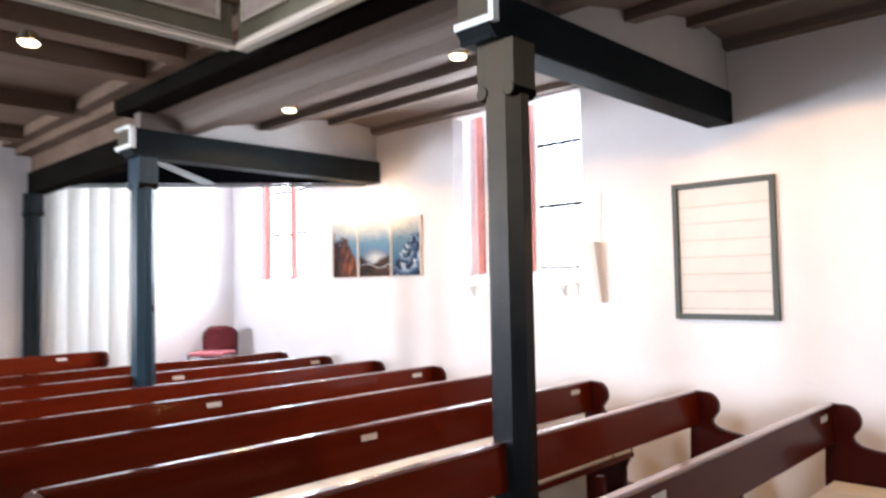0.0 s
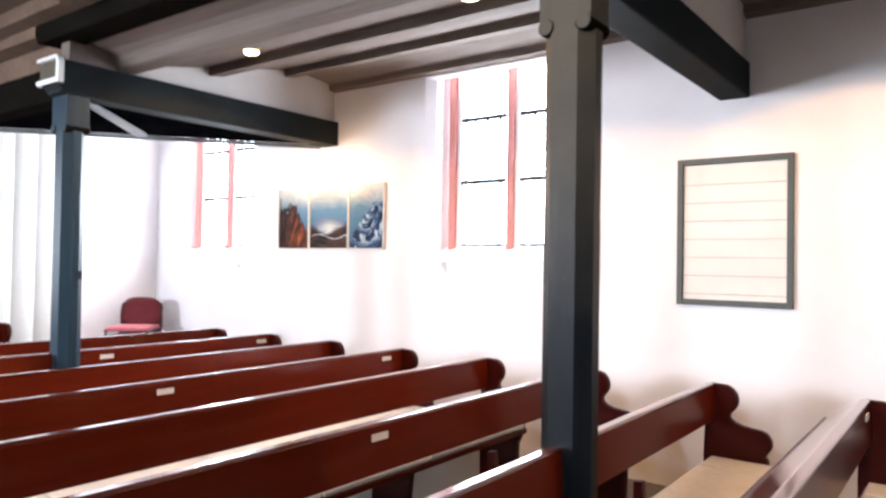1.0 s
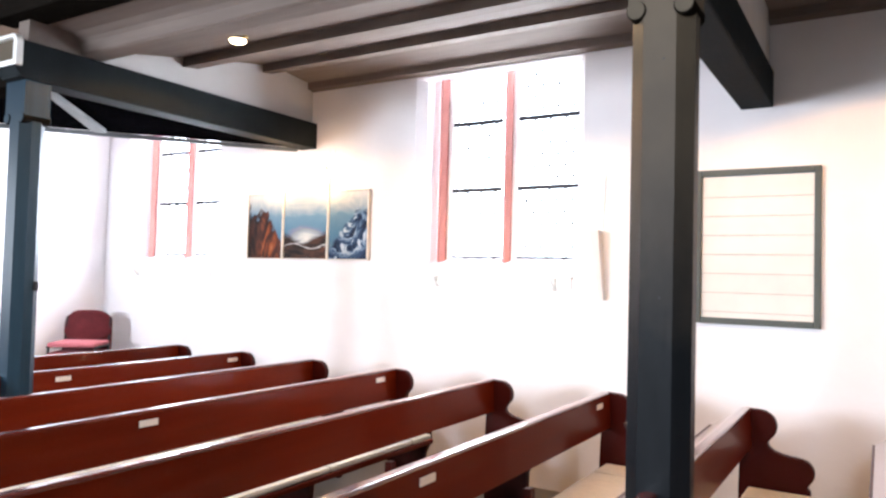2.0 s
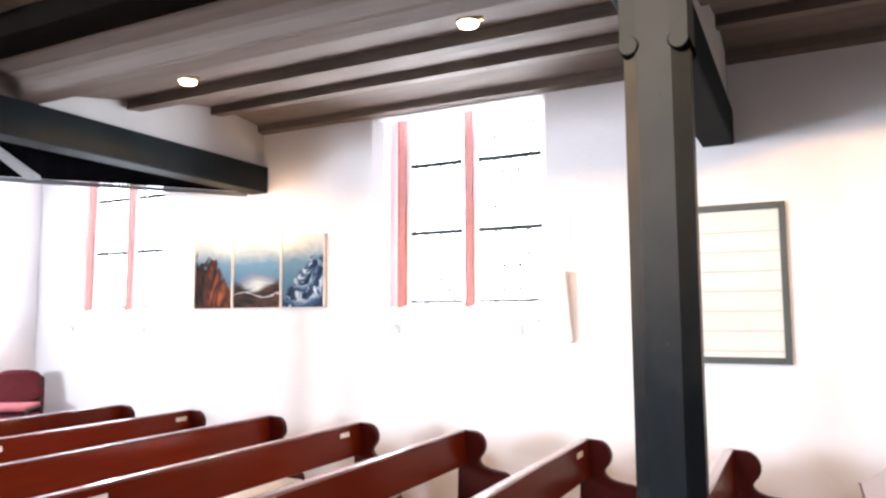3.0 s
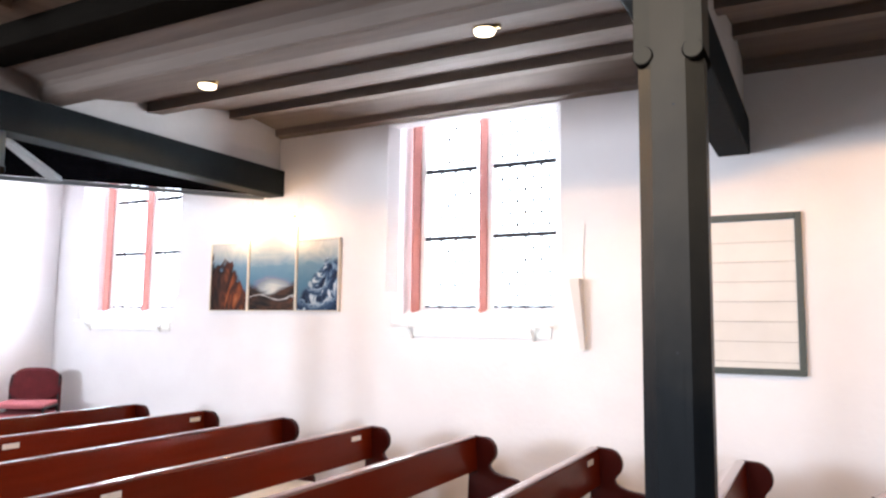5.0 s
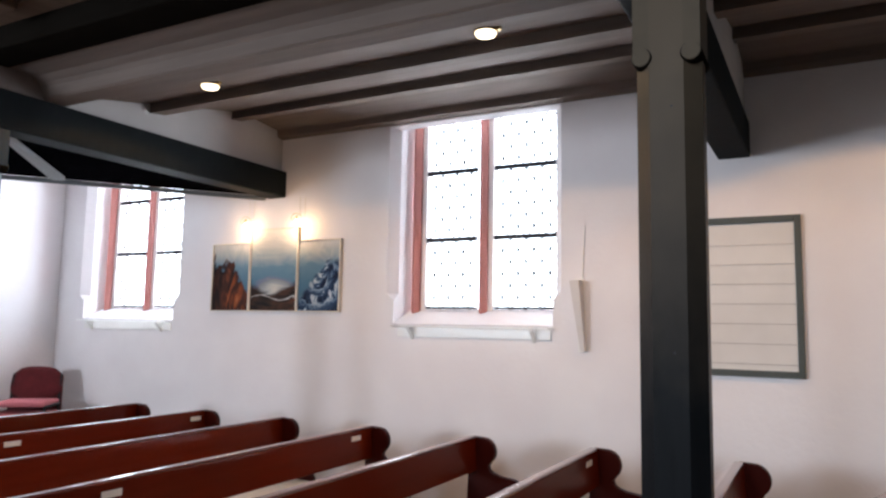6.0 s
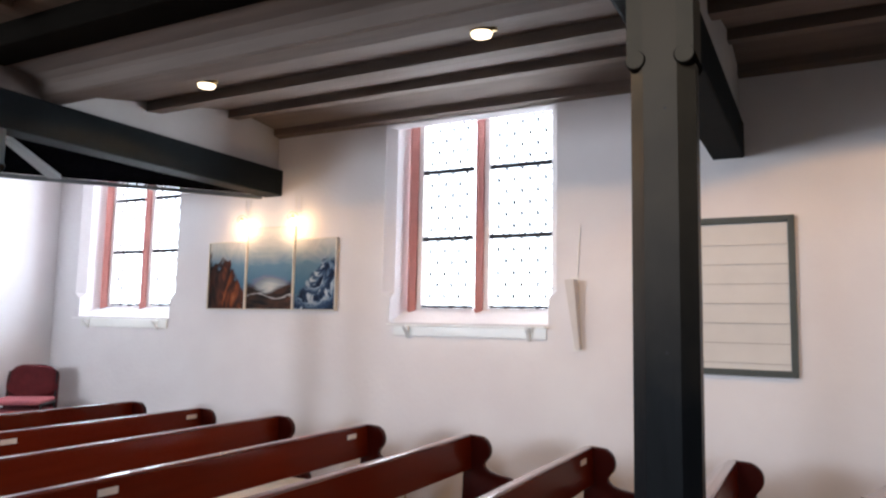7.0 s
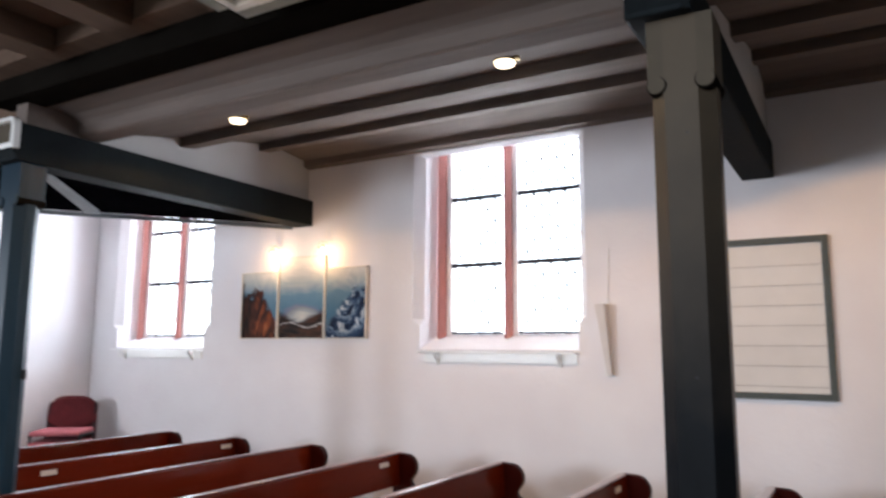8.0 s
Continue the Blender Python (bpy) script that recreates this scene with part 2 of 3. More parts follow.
def end_wall():
    bm = bmesh.new()
    a, b, z0, z1 = 2.62, 3.52, 0.6, 2.85
    box(bm, XE - WALL, XE, YB, -6.4, 0, ZT)
    box(bm, XE - WALL, XE, -4.8, -1.5, 0, ZT)
    box(bm, XE - WALL, XE, -6.4, -4.8, 0, 1.2)
    box(bm, XE - WALL, XE, -6.4, -4.8, 3.1, ZT)
    box(bm, XE - WALL, XE, 0.9, a, 0, ZT)
    # unseen opening, cut for the added fill lamp
    box(bm, XE - WALL, XE, -1.5, 0.9, 0, 1.15)
    box(bm, XE - WALL, XE, -1.5, 0.9, 2.65, ZT)
    box(bm, XE - WALL, XE, b, WY - 0.002, 0, ZT)
    box(bm, XE - WALL, XE, a, b, 0, z0)
    box(bm, XE - WALL, XE, a, b, z1, ZT)
    return structure("wall_west", bm, PLASTER, "white plastered end wall behind the curtain", "wall")


end_wall()


def back_walls():
    bm = bmesh.new()
    # the gap is made only for the east fill lamp
    for y0, y1, z0, z1 in ((YB, -3.75, 0, ZT), (-2.05, WY - 0.002, 0, ZT), (-3.75, -2.05, 0, 1.55), (-3.75, -2.05, 4.25, ZT)):
        box(bm, XB, XB + WALL, y0, y1, z0, z1)
    structure("wall_east", bm, NAVEWALL, "unseen closing wall, grey-brown to cut bounce light, one added opening", "wall")
    bm = bmesh.new()
    edges = [XE - WALL, -8.67, -7.27, -4.73, -3.33, -0.79, 0.61, XB + WALL]
    for k in range(0, len(edges), 2):
        box(bm, edges[k], edges[k + 1], YB - WALL, YB - 0.002, 0, ZT)
    for k in range(1, len(edges) - 1, 2):
        box(bm, edges[k], edges[k + 1], YB - WALL, YB - 0.002, 0, 1.5)
        box(bm, edges[k], edges[k + 1], YB - WALL, YB - 0.002, 6.1, ZT)
    structure("wall_south", bm, NAVEWALL, "unseen closing wall, grey-brown to cut bounce light, tall openings", "wall")
    bm = bmesh.new()
    box(bm, XE - WALL, XB + WALL, YB - WALL, WY + WALL, ZT, ZT + 0.2)
    structure("ceiling", bm, NAVEWALL, "unseen closing ceiling, grey-brown to cut bounce light", "ceiling")


back_walls()
bm = bmesh.new()
box(bm, XE - WALL, XB + WALL, YB - WALL, WY + WALL, -0.3, 0)
structure("floor", bm, FLOOR, "grey stone church floor under the pews", "floor")


def slope_z(y):
    """Height of the joists' undersides below the rising gallery floor."""
    return 3.03 + 0.207 * (y - 2.96)


def gallery_ceiling():
    """Boards of the sloping gallery floor, with the joists under it and a flush boarded strip along the beam."""
    bm = bmesh.new()
    up = 0.07
    ym = 4.40
    zm, zw = slope_z(ym) + up, 3.345
    prism(bm, [(2.96, slope_z(2.96) + up), (ym, zm), (WY - 0.001, zw), (WY - 0.001, zw + 0.3), (2.96, zm + 0.2)], "x", -6.0, XB - 0.002)
    flush = [(2.425, 3.14), (2.56, 3.118), (2.615, 3.092), (2.636, 3.07), (2.645, 3.008), (2.66, 2.996), (2.80, 2.996), (2.815, 3.01), (2.82, 3.074)]
    flush += [(2.975, 3.106), (2.975, slope_z(2.97) + 0.2), (2.425, slope_z(2.97) + 0.2)]
    prism(bm, flush, "x", -6.0, XB - 0.002)
    for y0, w in ((3.47, 0.17), (4.295, 0.15)):
        z0, z1 = slope_z(y0), slope_z(y0 + w)
        prism(bm, [(y0, z0), (y0 + w - 0.03, z1 - 0.015), (y0 + w, z1 + 0.01), (y0 + w, z1 + up + 0.02), (y0, z0 + up + 0.02)], "x", -6.0, XB - 0.002)
    prism(bm, [(WY - 0.075, 3.295), (WY - 0.001, 3.28), (WY - 0.001, 3.36), (WY - 0.085, 3.36)], "x", -6.0, XB - 0.002)
    return structure("ceiling_aisle", bm, CEIL, "grey painted sloping gallery underside with exposed joists", "ceiling")


gallery_ceiling()


END_JOISTS = (-4.82, -5.48, -7.00, -8.50)


def end_gallery_ceiling():
    bm = bmesh.new()
    box(bm, XE, -3.80, YB, 2.06, 3.36, 3.55)
    for x0 in END_JOISTS:
        box(bm, x0, x0 + 0.19, YB, 2.055, 3.22, 3.37, 0.01)
    box(bm, XE, -3.80, 2.06, 2.195, 3.26, 3.56)
    box(bm, XE, -6.26, 2.195, 2.50, 3.18, 3.56)
    box(bm, XE, -6.125, 2.36, 2.46, 2.99, 3.21)
    return structure("ceiling_end_gallery", bm, CEILEND, "brown-grey underside of the end gallery with joists", "ceiling")


end_gallery_ceiling()


def corner_ceiling():
    bm = bmesh.new()
    box(bm, XE, -6.12, 2.5, WY - 0.002, 3.45, 3.55)
    structure("ceiling_corner", bm, PLASTER, "pale ceiling over the corner bay", "ceiling")
    # flat near-black sheet paints the deep shade under this corner
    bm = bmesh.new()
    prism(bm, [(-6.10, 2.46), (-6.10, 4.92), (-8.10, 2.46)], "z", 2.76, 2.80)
    structure("ceiling_corner_soffit", bm, SOFFITSHADE, "near-black sheet standing for the corner's shade", "ceiling")


corner_ceiling()


def infill(x):
    bm = bmesh.new()
    prism(bm, [(2.76, 2.975), (WY - 0.003, 2.975), (WY - 0.003, slope_z(WY) + 0.05), (2.76, slope_z(2.76) + 0.1)], "x", x - 0.05, x + 0.05)
    dark = bmesh.new()
    box(dark, x - 0.06, x + 0.06, 2.30, 2.755, 2.975, 3.2)
    structure("wall_packing", dark, CEIL, "grey timber packing between cross beam and gallery floor", "beam")
    return structure("wall_infill", bm, GREYSTRIP, "grey strip between cross beam and ceiling", "wall")


for ix in (-2.06, -6.02):
    infill(ix)


# ---- timber frame ----
def cross_beam(x, nose=-0.17, y_end=WY + 0.05):
    """Tie beam from over the post into the wall, with a white-edged end."""
    ob = empty("cross_beam", x, 2.4, 2.74, "dark green-grey painted timber cross beam into the wall", "beam", "timber frame")
    bm = bmesh.new()
    box(bm, -0.10, 0.10, -0.18, y_end - 2.4, 0.0, 0.24, 0.012)
    part("beam_body", bm, BEAM, ob)
    # nose over the post: a moulded board whose white lip rolls round the side
    bm = bmesh.new()
    outer = [(nose, 0.255), (0.10, 0.255)] + arc(0.10, 0.205, 0.05, 90, 0, 6)[1:] + [(0.15, 0.063), (nose, 0.063)]
    inner = [(nose, 0.230), (0.10, 0.230)] + arc(0.10, 0.205, 0.025, 90, 0, 6)[1:] + [(0.125, 0.092), (nose, 0.092)]
    front, back = -0.228, -0.182
    rings = [[bm.verts.new((x, y, z)) for x, z in pts] for pts, y in ((outer, back), (outer, front + 0.006), (inner, front), (inner, -0.20))]
    for r0, r1 in zip(rings[:-1], rings[1:]):
        for k in range(len(r0) - 1):
            bm.faces.new((r0[k], r0[k + 1], r1[k + 1], r1[k]))
    for k in (0, -1):
        bm.faces.new([r[k] for r in rings])
    bmesh.ops.recalc_face_normals(bm, faces=bm.faces[:])
    part("end_moulding", bm, WHITE, ob, "white painted moulding round the beam end")
    bm = bmesh.new()
    box(bm, nose + 0.005, 0.124, -0.201, -0.183, 0.093, 0.229)
    part("end_face", bm, CAPM, ob, "tan painted beam end")
    bm = bmesh.new()
    prism(bm, [(-0.222, 0.062), (-0.18, 0.062), (-0.125, 0.002), (-0.165, 0.002)], "x", max(nose, -0.11) + 0.005, 0.12)
    part("end_corbel", bm, BEAM, ob)
    return ob


def timber_post(x, high=2.74, shaft=None, head=None):
    ob = empty("timber_post", x, 2.36, 0, "blue-grey painted chamfered oak post with scrolled head", "post", "timber frame")
    hx, hy, c = 0.107, 0.082, 0.052
    bm = bmesh.new()
    prism(bm, [(-hx + c, -hy), (hx - c, -hy), (hx, -hy + c), (hx, hy - c), (hx - c, hy), (-hx + c, hy), (-hx, hy - c), (-hx, -hy + c)], "z", 0.0, high)
    part("shaft", bm, shaft or POSTPLAIN, ob)
    for sx in (-1, 1):
        # square cheek that ends the chamfer, rolled into a scroll at its foot
        bm = bmesh.new()
        x0, x1 = sorted((sx * (hx - c), sx * (hx + 0.002)))
        box(bm, x0, x1, -hy, hy, 2.507, high)
        part("head_cheek", bm, head or POSTPLAIN, ob, "square post head with warm light in its tan colour" if head is CAPM else "")
        xc = sx * (hx - 0.028)
        # near-black ring in place of the shade in the scroll's crease
        bm = bmesh.new()
        rod(bm, (xc, -hy - 0.003, 2.505), (xc, hy + 0.003, 2.505), 0.0335, 24)
        part("scroll_shade", bm, BEAMB, ob, "dark ring painting the shade round the scroll")
        bm = bmesh.new()
        rod(bm, (xc + sx * 0.001, -hy - 0.008, 2.507), (xc + sx * 0.001, hy + 0.008, 2.507), 0.0300, 24)
        part("scroll", bm, head or POSTPLAIN, ob)
    for px_, pz_ in ((0.012, 1.53), (0.016, 2.33)):
        bm = bmesh.new()
        rod(bm, (px_, -hy + 0.01, pz_), (px_, -hy - 0.002, pz_), 0.005, 8, 0.004)
        part("peg", bm, IRON, ob, "dark wooden peg")
    return ob


def long_beam():
    ob = empty("long_beam", 0, 2.4, 3.0, "dark timber beam along the gallery edge", "beam", "timber frame")
    bm = bmesh.new()
    box(bm, -6.25, XB - 0.01, -0.20, 0.02, 0.13, 0.34, 0.012)
    part("beam_body", bm, BEAMB, ob)
    return ob


# only the near post has warm light painted into shaft and head
for px, bx in ((-2.015, -2.085), (-6.04, -6.01)):
    cross_beam(bx, -0.09 if px > -3 else -0.17)
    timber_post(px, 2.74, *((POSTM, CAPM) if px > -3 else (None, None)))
timber_post(-9.02, 2.74, BEAM, BEAM)
long_beam()


def edge_beam():
    """Beam from the second post to the end wall, and the slanting bar under the corner."""
    ob = empty("edge_beam", -6.14, 2.41, 2.74, "dark timber beam towards the end wall", "beam", "timber frame")
    bm = bmesh.new()
    box(bm, -2.95, 0.0, -0.09, 0.09, 0.0, 0.25, 0.012)
    part("beam_body", bm, BEAMB, ob)
    ob = empty("corner_brace", -6.0, 2.5, 2.70, "grey flat timber brace under the dark corner", "brace", "timber frame")
    bm = bmesh.new()
    prism(bm, [(-0.10, -0.02), (-0.02, -0.04), (-1.02, 1.04), (-1.10, 0.98)], "z", 0.02, 0.055)
    part("brace_body", bm, material("grey_brace_paint", (0.16, 0.17, 0.175), 0.5, 0.1, 8), ob)
    bm = bmesh.new()
    prism(bm, [(-0.12, 2.42), (-0.16, 2.42), (-2.16, -0.04), (-2.12, -0.04)], "z", 0.025, 0.06)
    part("edge_strip", bm, material("grey_strip_paint", (0.16, 0.17, 0.175), 0.5, 0.1, 8), ob)


edge_beam()


# ---- gallery parapet ----
def parapet(name, m, length, panels):
    """Panelled gallery front: local x along it, front face at y = 0 towards -y."""
    ob = new(name)
    ob.matrix_basis = m
    tagged(ob, "olive-grey panelled gallery parapet with cream mouldings", "parapet", "gallery front")
    bm = bmesh.new()
    box(bm, 0, length, 0, 0.06, 0.0, 1.0)
    part("body", bm, PARA, ob)
    for z0, z1, d in ((0.0, 0.02, 0.045), (0.034, 0.046, 0.028), (0.95, 1.0, 0.06)):
        bm = bmesh.new()
        box(bm, 0.0, length, -d, -0.002, z0, z1, 0.006)
        part("moulding", bm, CREAM, ob, "cream painted moulding")
    x = 0.06
    while x + panels - 0.16 < length:
        bm = bmesh.new()
        box(bm, x, x + panels - 0.16, -0.008, -0.001, 0.17, 0.85)
        pn = part("panel", bm, MARBLE, ob, "marbled cream panel")
        bm = bmesh.new()
        a, b = x, x + panels - 0.16
        for q in ((a, b, 0.155, 0.178), (a, b, 0.842, 0.865), (a, a + 0.022, 0.178, 0.842), (b - 0.022, b, 0.178, 0.842)):
            box(bm, q[0], q[1], -0.022, -0.002, q[2], q[3], 0.005)
        part("panel_frame", bm, CREAM, pn)
        x += panels
    return ob


parapet("gallery_parapet", pose(-3.83, 2.0, 3.075), 8.0, 1.0)
parapet("gallery_parapet", pose(-3.83, 1.955 - 8.235, 3.075, 0, 0, 90), 8.235, 0.75)


# ---- windows ----
def niche_window(wx, name):
    ob = empty(name, wx, WY, OPEN_B, "tall leaded church window with red stone mullions and bright daylight", "window", kind="structure")
    top = OPEN_T - OPEN_B
    # plaster splay round the niche, stopped above the sill
    bm = bmesh.new()
    yb = 0.075
    L, R, l, r, k0, k1 = OPEN_L, OPEN_R, -0.69, 0.685, 0.20, 0.26
    def quad(*p):
        bm.faces.new([bm.verts.new(v) for v in p])
    quad((L, 0, k1), (l, yb, k1), (l, yb, top - 0.02), (L, 0, top))
    quad((R, 0, k1), (R, 0, top), (r, yb, top - 0.02), (r, yb, k1))
    quad((L, 0, top), (l, yb, top - 0.02), (r, yb, top - 0.02), (R, 0, top))
    quad((L, 0, k1), (l, 0, k0), (l, yb, k1))
    quad((R, 0, k1), (r, yb, k1), (r, 0, k0))
    quad((L, 0, 0), (l, 0, 0), (l, 0, k0), (L, 0, k1))
    quad((R, 0, 0), (R, 0, k1), (r, 0, k0), (r, 0, 0))
    quad((l, 0, 0), (l, yb, 0), (l, yb, k1), (l, 0, k0))
    quad((r, 0, 0), (r, 0, k0), (r, yb, k1), (r, yb, 0))
    # inner reveal
    d = 0.30
    quad((l, yb, 0), (l, d, 0), (l, d, top + 0.09), (l, yb, top - 0.02))
    quad((r, yb, 0), (r, yb, top - 0.02), (r, d, top + 0.09), (r, d, 0))
    quad((l, yb, top - 0.02), (l, d, top + 0.09), (r, d, top + 0.09), (r, yb, top - 0.02))
    part("reveal", bm, PLASTER, ob, "white plastered splayed reveal")
    bm = bmesh.new()
    prism(bm, [(0.0, -0.02), (0.0, 0.012), (0.30, 0.14), (0.36, 0.14), (0.36, -0.02)], "x", l, r)
    part("sloping_sill", bm, PLASTER, ob)
    # stone bars
    for name_, x0, x1 in (("jamb", l + 0.030, l + 0.105), ("mullion", -0.030, 0.038)):
        bm = bmesh.new()
        c = 0.035
        prism(bm, [(x0, 0.36), (x0, 0.20 + c), (x0 + c, 0.20), (x1 - c, 0.20), (x1, 0.20 + c), (x1, 0.36)], "z", 0.09, top + 0.09)
        bar = part(name_, bm, STONE, ob, "red sandstone bar")
        # window light on the bar's right side, painted as a pale strip
        for a, b in ((x1, x1 + 0.045),):
            bm = bmesh.new()
            prism(bm, [(a + 0.001, 0.37), (a + 0.001, 0.262), (b - 0.001, 0.262), (b - 0.001, 0.37)], "z", 0.10, top + 0.09)
            part("lit_side", bm, LITSTONE, bar, "pale strip painting the lit side of the stone bar")
    for x0, x1 in ((l + 0.151, -0.061), (0.088, r)):
        bm = bmesh.new()
        box(bm, x0, x1, 0.298, 0.302, 0.14, top + 0.09)
        pane = part("pane", bm, GLASS, ob)
        pane.visible_shadow = False
        # lead cames in a diamond net
        bm = bmesh.new()
        w, h = x1 - x0, top - 0.05
        px, pz, inset = 0.135, 0.19, 0.016
        for s in (-1, 1):
            k = -20
            while k < 40:
                pts = []
                for e in range(0, 41):
                    x = w * e / 40
                    z = (k * pz) + s * x * pz / px
                    if 0 <= z <= h and inset < x < w - inset:
                        pts.append((x, z))
                if len(pts) > 1:
                    rod(bm, (x0 + pts[0][0], 0.296, 0.14 + pts[0][1]), (x0 + pts[-1][0], 0.296, 0.14 + pts[-1][1]), 0.0058, 4)
                k += 1
        for i in range(0, int(h / pz * 2) + 1):
            for j in range(0, int(w / px * 2) + 1):
                if (i + j) % 2 == 0 and 4 * inset < j * px / 2 < w - 2 * inset:
                    box(bm, x0 + j * px / 2 - 0.0115, x0 + j * px / 2 + 0.0115, 0.286, 0.297, 0.14 + i * pz / 2 - 0.014, 0.14 + i * pz / 2 + 0.014)
        part("lead_net", bm, LEAD, pane, "thin grey diamond lead cames")
        for z in (0.72, 1.296):
            bm = bmesh.new()
            box(bm, x0, x1, 0.262, 0.285, z - 0.019, z + 0.019, 0.003)
            part("saddle_bar", bm, IRON, pane, "black iron saddle bar")
        bm = bmesh.new()
        box(bm, x0, x1, 0.27, 0.29, 0.14, 0.16)
        part("bottom_bar", bm, IRON, pane)
    # shelf under the niche
    shelf = empty("window_shelf", wx, WY, OPEN_B - 0.028, "white painted shelf on brackets under the window", "shelf")
    bm = bmesh.new()
    box(bm, l + 0.035, r + 0.002, -0.105, -0.001, 0.016, 0.028, 0.003)
    part("board", bm, OPAL, shelf, "milky translucent shelf board")
    bm = bmesh.new()
    box(bm, l + 0.05, r - 0.01, -0.014, -0.001, -0.066, 0.015, 0.003)
    part("batten", bm, WHITE, shelf)
    for x in (-0.50, 0.545):
        bm = bmesh.new()
        prism(bm, [(-0.015, 0.0155), (-0.09, 0.0155), (-0.085, -0.005), (-0.05, -0.035), (-0.015, -0.085)], "x", x - 0.012, x + 0.012)
        part("bracket", bm, WHITE, shelf)
    return ob


for k, wx in enumerate(WIN):
    niche_window(wx, "window_%d" % (k + 1))


# ---- pews ----
PEW_TOP, PEW_END, PEW_START = 0.888, 4.29, 0.55
SEAT_Z = 0.43


def pew_end_profile():
    """Outline of the end board in x (forward) and z, from the foot at the back round to the foot in front."""
    pts = [(-0.03, 0.0), (-0.035, 0.45), (-0.02, 0.85), (0.0, 0.886)]
    pts += arc(0.075, 0.795, 0.088, 95, -50, 10)
    pts += [(0.118, 0.705), (0.125, 0.685), (0.15, 0.665)]
    pts += [(0.19, 0.652), (0.235, 0.645)]
    pts += arc(0.275, 0.565, 0.075, 80, -45, 8)
    pts += [(0.315, 0.49), (0.33, 0.47), (0.335, 0.40), (0.29, 0.30), (0.285, 0.08), (0.33, 0.05), (0.33, 0.0)]
    return pts


def pew(x, y0=PEW_START, y1=PEW_END, tags=False, label=""):
    ob = empty("pew", x, y0, 0, label or "glossy red-brown mahogany church pew with book ledge and cream pads", "pew", "rows of pews")
    n = y1 - y0
    bm = bmesh.new()
    prism(bm, [(-0.012, 0.878), (0.026, 0.878), (0.036, 0.672), (0.010, 0.662)], "y", 0.03, n - 0.045)
    part("backrest", bm, WOOD, ob)
    bm = bmesh.new()
    box(bm, -0.022, 0.028, 0.03, n - 0.045, 0.872, 0.89, 0.008)
    part("top_rail", bm, RAIL, ob, "polished top rail")
    bm = bmesh.new()
    prism(bm, [(-0.024, 0.880), (-0.185, 0.763), (-0.176, 0.745), (-0.0215, 0.858)], "y", 0.03, n - 0.02)
    ledge = part("book_ledge", bm, LEDGE, ob, "polished sloping book ledge")
    bm = bmesh.new()
    prism(bm, [(-0.185, 0.764), (-0.197, 0.764), (-0.192, 0.742), (-0.177, 0.744)], "y", 0.03, n - 0.02)
    part("lip", bm, WOODE, ledge)
    for e in (0.25, n * 0.5, n - 0.25):
        bm = bmesh.new()
        prism(bm, [(-0.012, 0.865), (-0.15, 0.765), (-0.13, 0.745), (-0.012, 0.70)], "y", e - 0.012, e + 0.012)
        part("ledge_bracket", bm, WOODE, ledge)
    bm = bmesh.new()
    box(bm, 0.0, 0.37, 0.03, n - 0.045, SEAT_Z - 0.04, SEAT_Z - 0.005, 0.008)
    part("seat", bm, WOOD, ob)
    for e in (0.0, n - 0.045):
        bm = bmesh.new()
        prism(bm, pew_end_profile(), "y", e, e + 0.045)
        bmesh.ops.bevel(bm, geom=[g for g in bm.edges if len(g.link_faces) == 2 and g.calc_face_angle(0) > 1.2], offset=0.006, segments=2, affect="EDGES")
        part("end_board", bm, WOODE, ob, "dark scrolled end board")
    for e in (n * 0.34, n * 0.67):
        bm = bmesh.new()
        prism(bm, [(0.0, 0.0), (0.01, 0.58), (0.05, 0.585), (0.07, 0.39), (0.30, 0.39), (0.26, 0.0)], "y", e - 0.02, e + 0.02)
        part("support", bm, WOODE, ob)
    joints = [0.03 + (n - 0.08) * k / 4.3 for k in (0, 1, 2, 3, 4)] + [n - 0.06]
    for a, b in zip(joints[:-1], joints[1:]):
        bm = bmesh.new()
        box(bm, 0.02, 0.365, a + 0.008, b - 0.008, SEAT_Z - 0.004, SEAT_Z + 0.03, 0.012)
        part("seat_pad", bm, PAD, ob, "cream seat pad")
    if tags:
        for y in tags:
            bm = bmesh.new()
            box(bm, 0.0255, 0.0305, y - y0 - 0.052, y - y0 + 0.052, 0.812, 0.844, 0.001)
            pl = part("number_plate", bm, TAG, ob, "small ivory plate")
            pl.location.x = 0.004
    return ob


ROWS_X = [-6.893 + 0.8105 * k for k in range(8)]
for k, x in enumerate(ROWS_X):
    pew(x, tags=((2.15, 4.05) if k > 1 else (2.68, 4.15)) if k % 2 else False)
pew(-8.86, 0.55, 3.10, tags=(2.62,), label="short mahogany pew against the end wall")


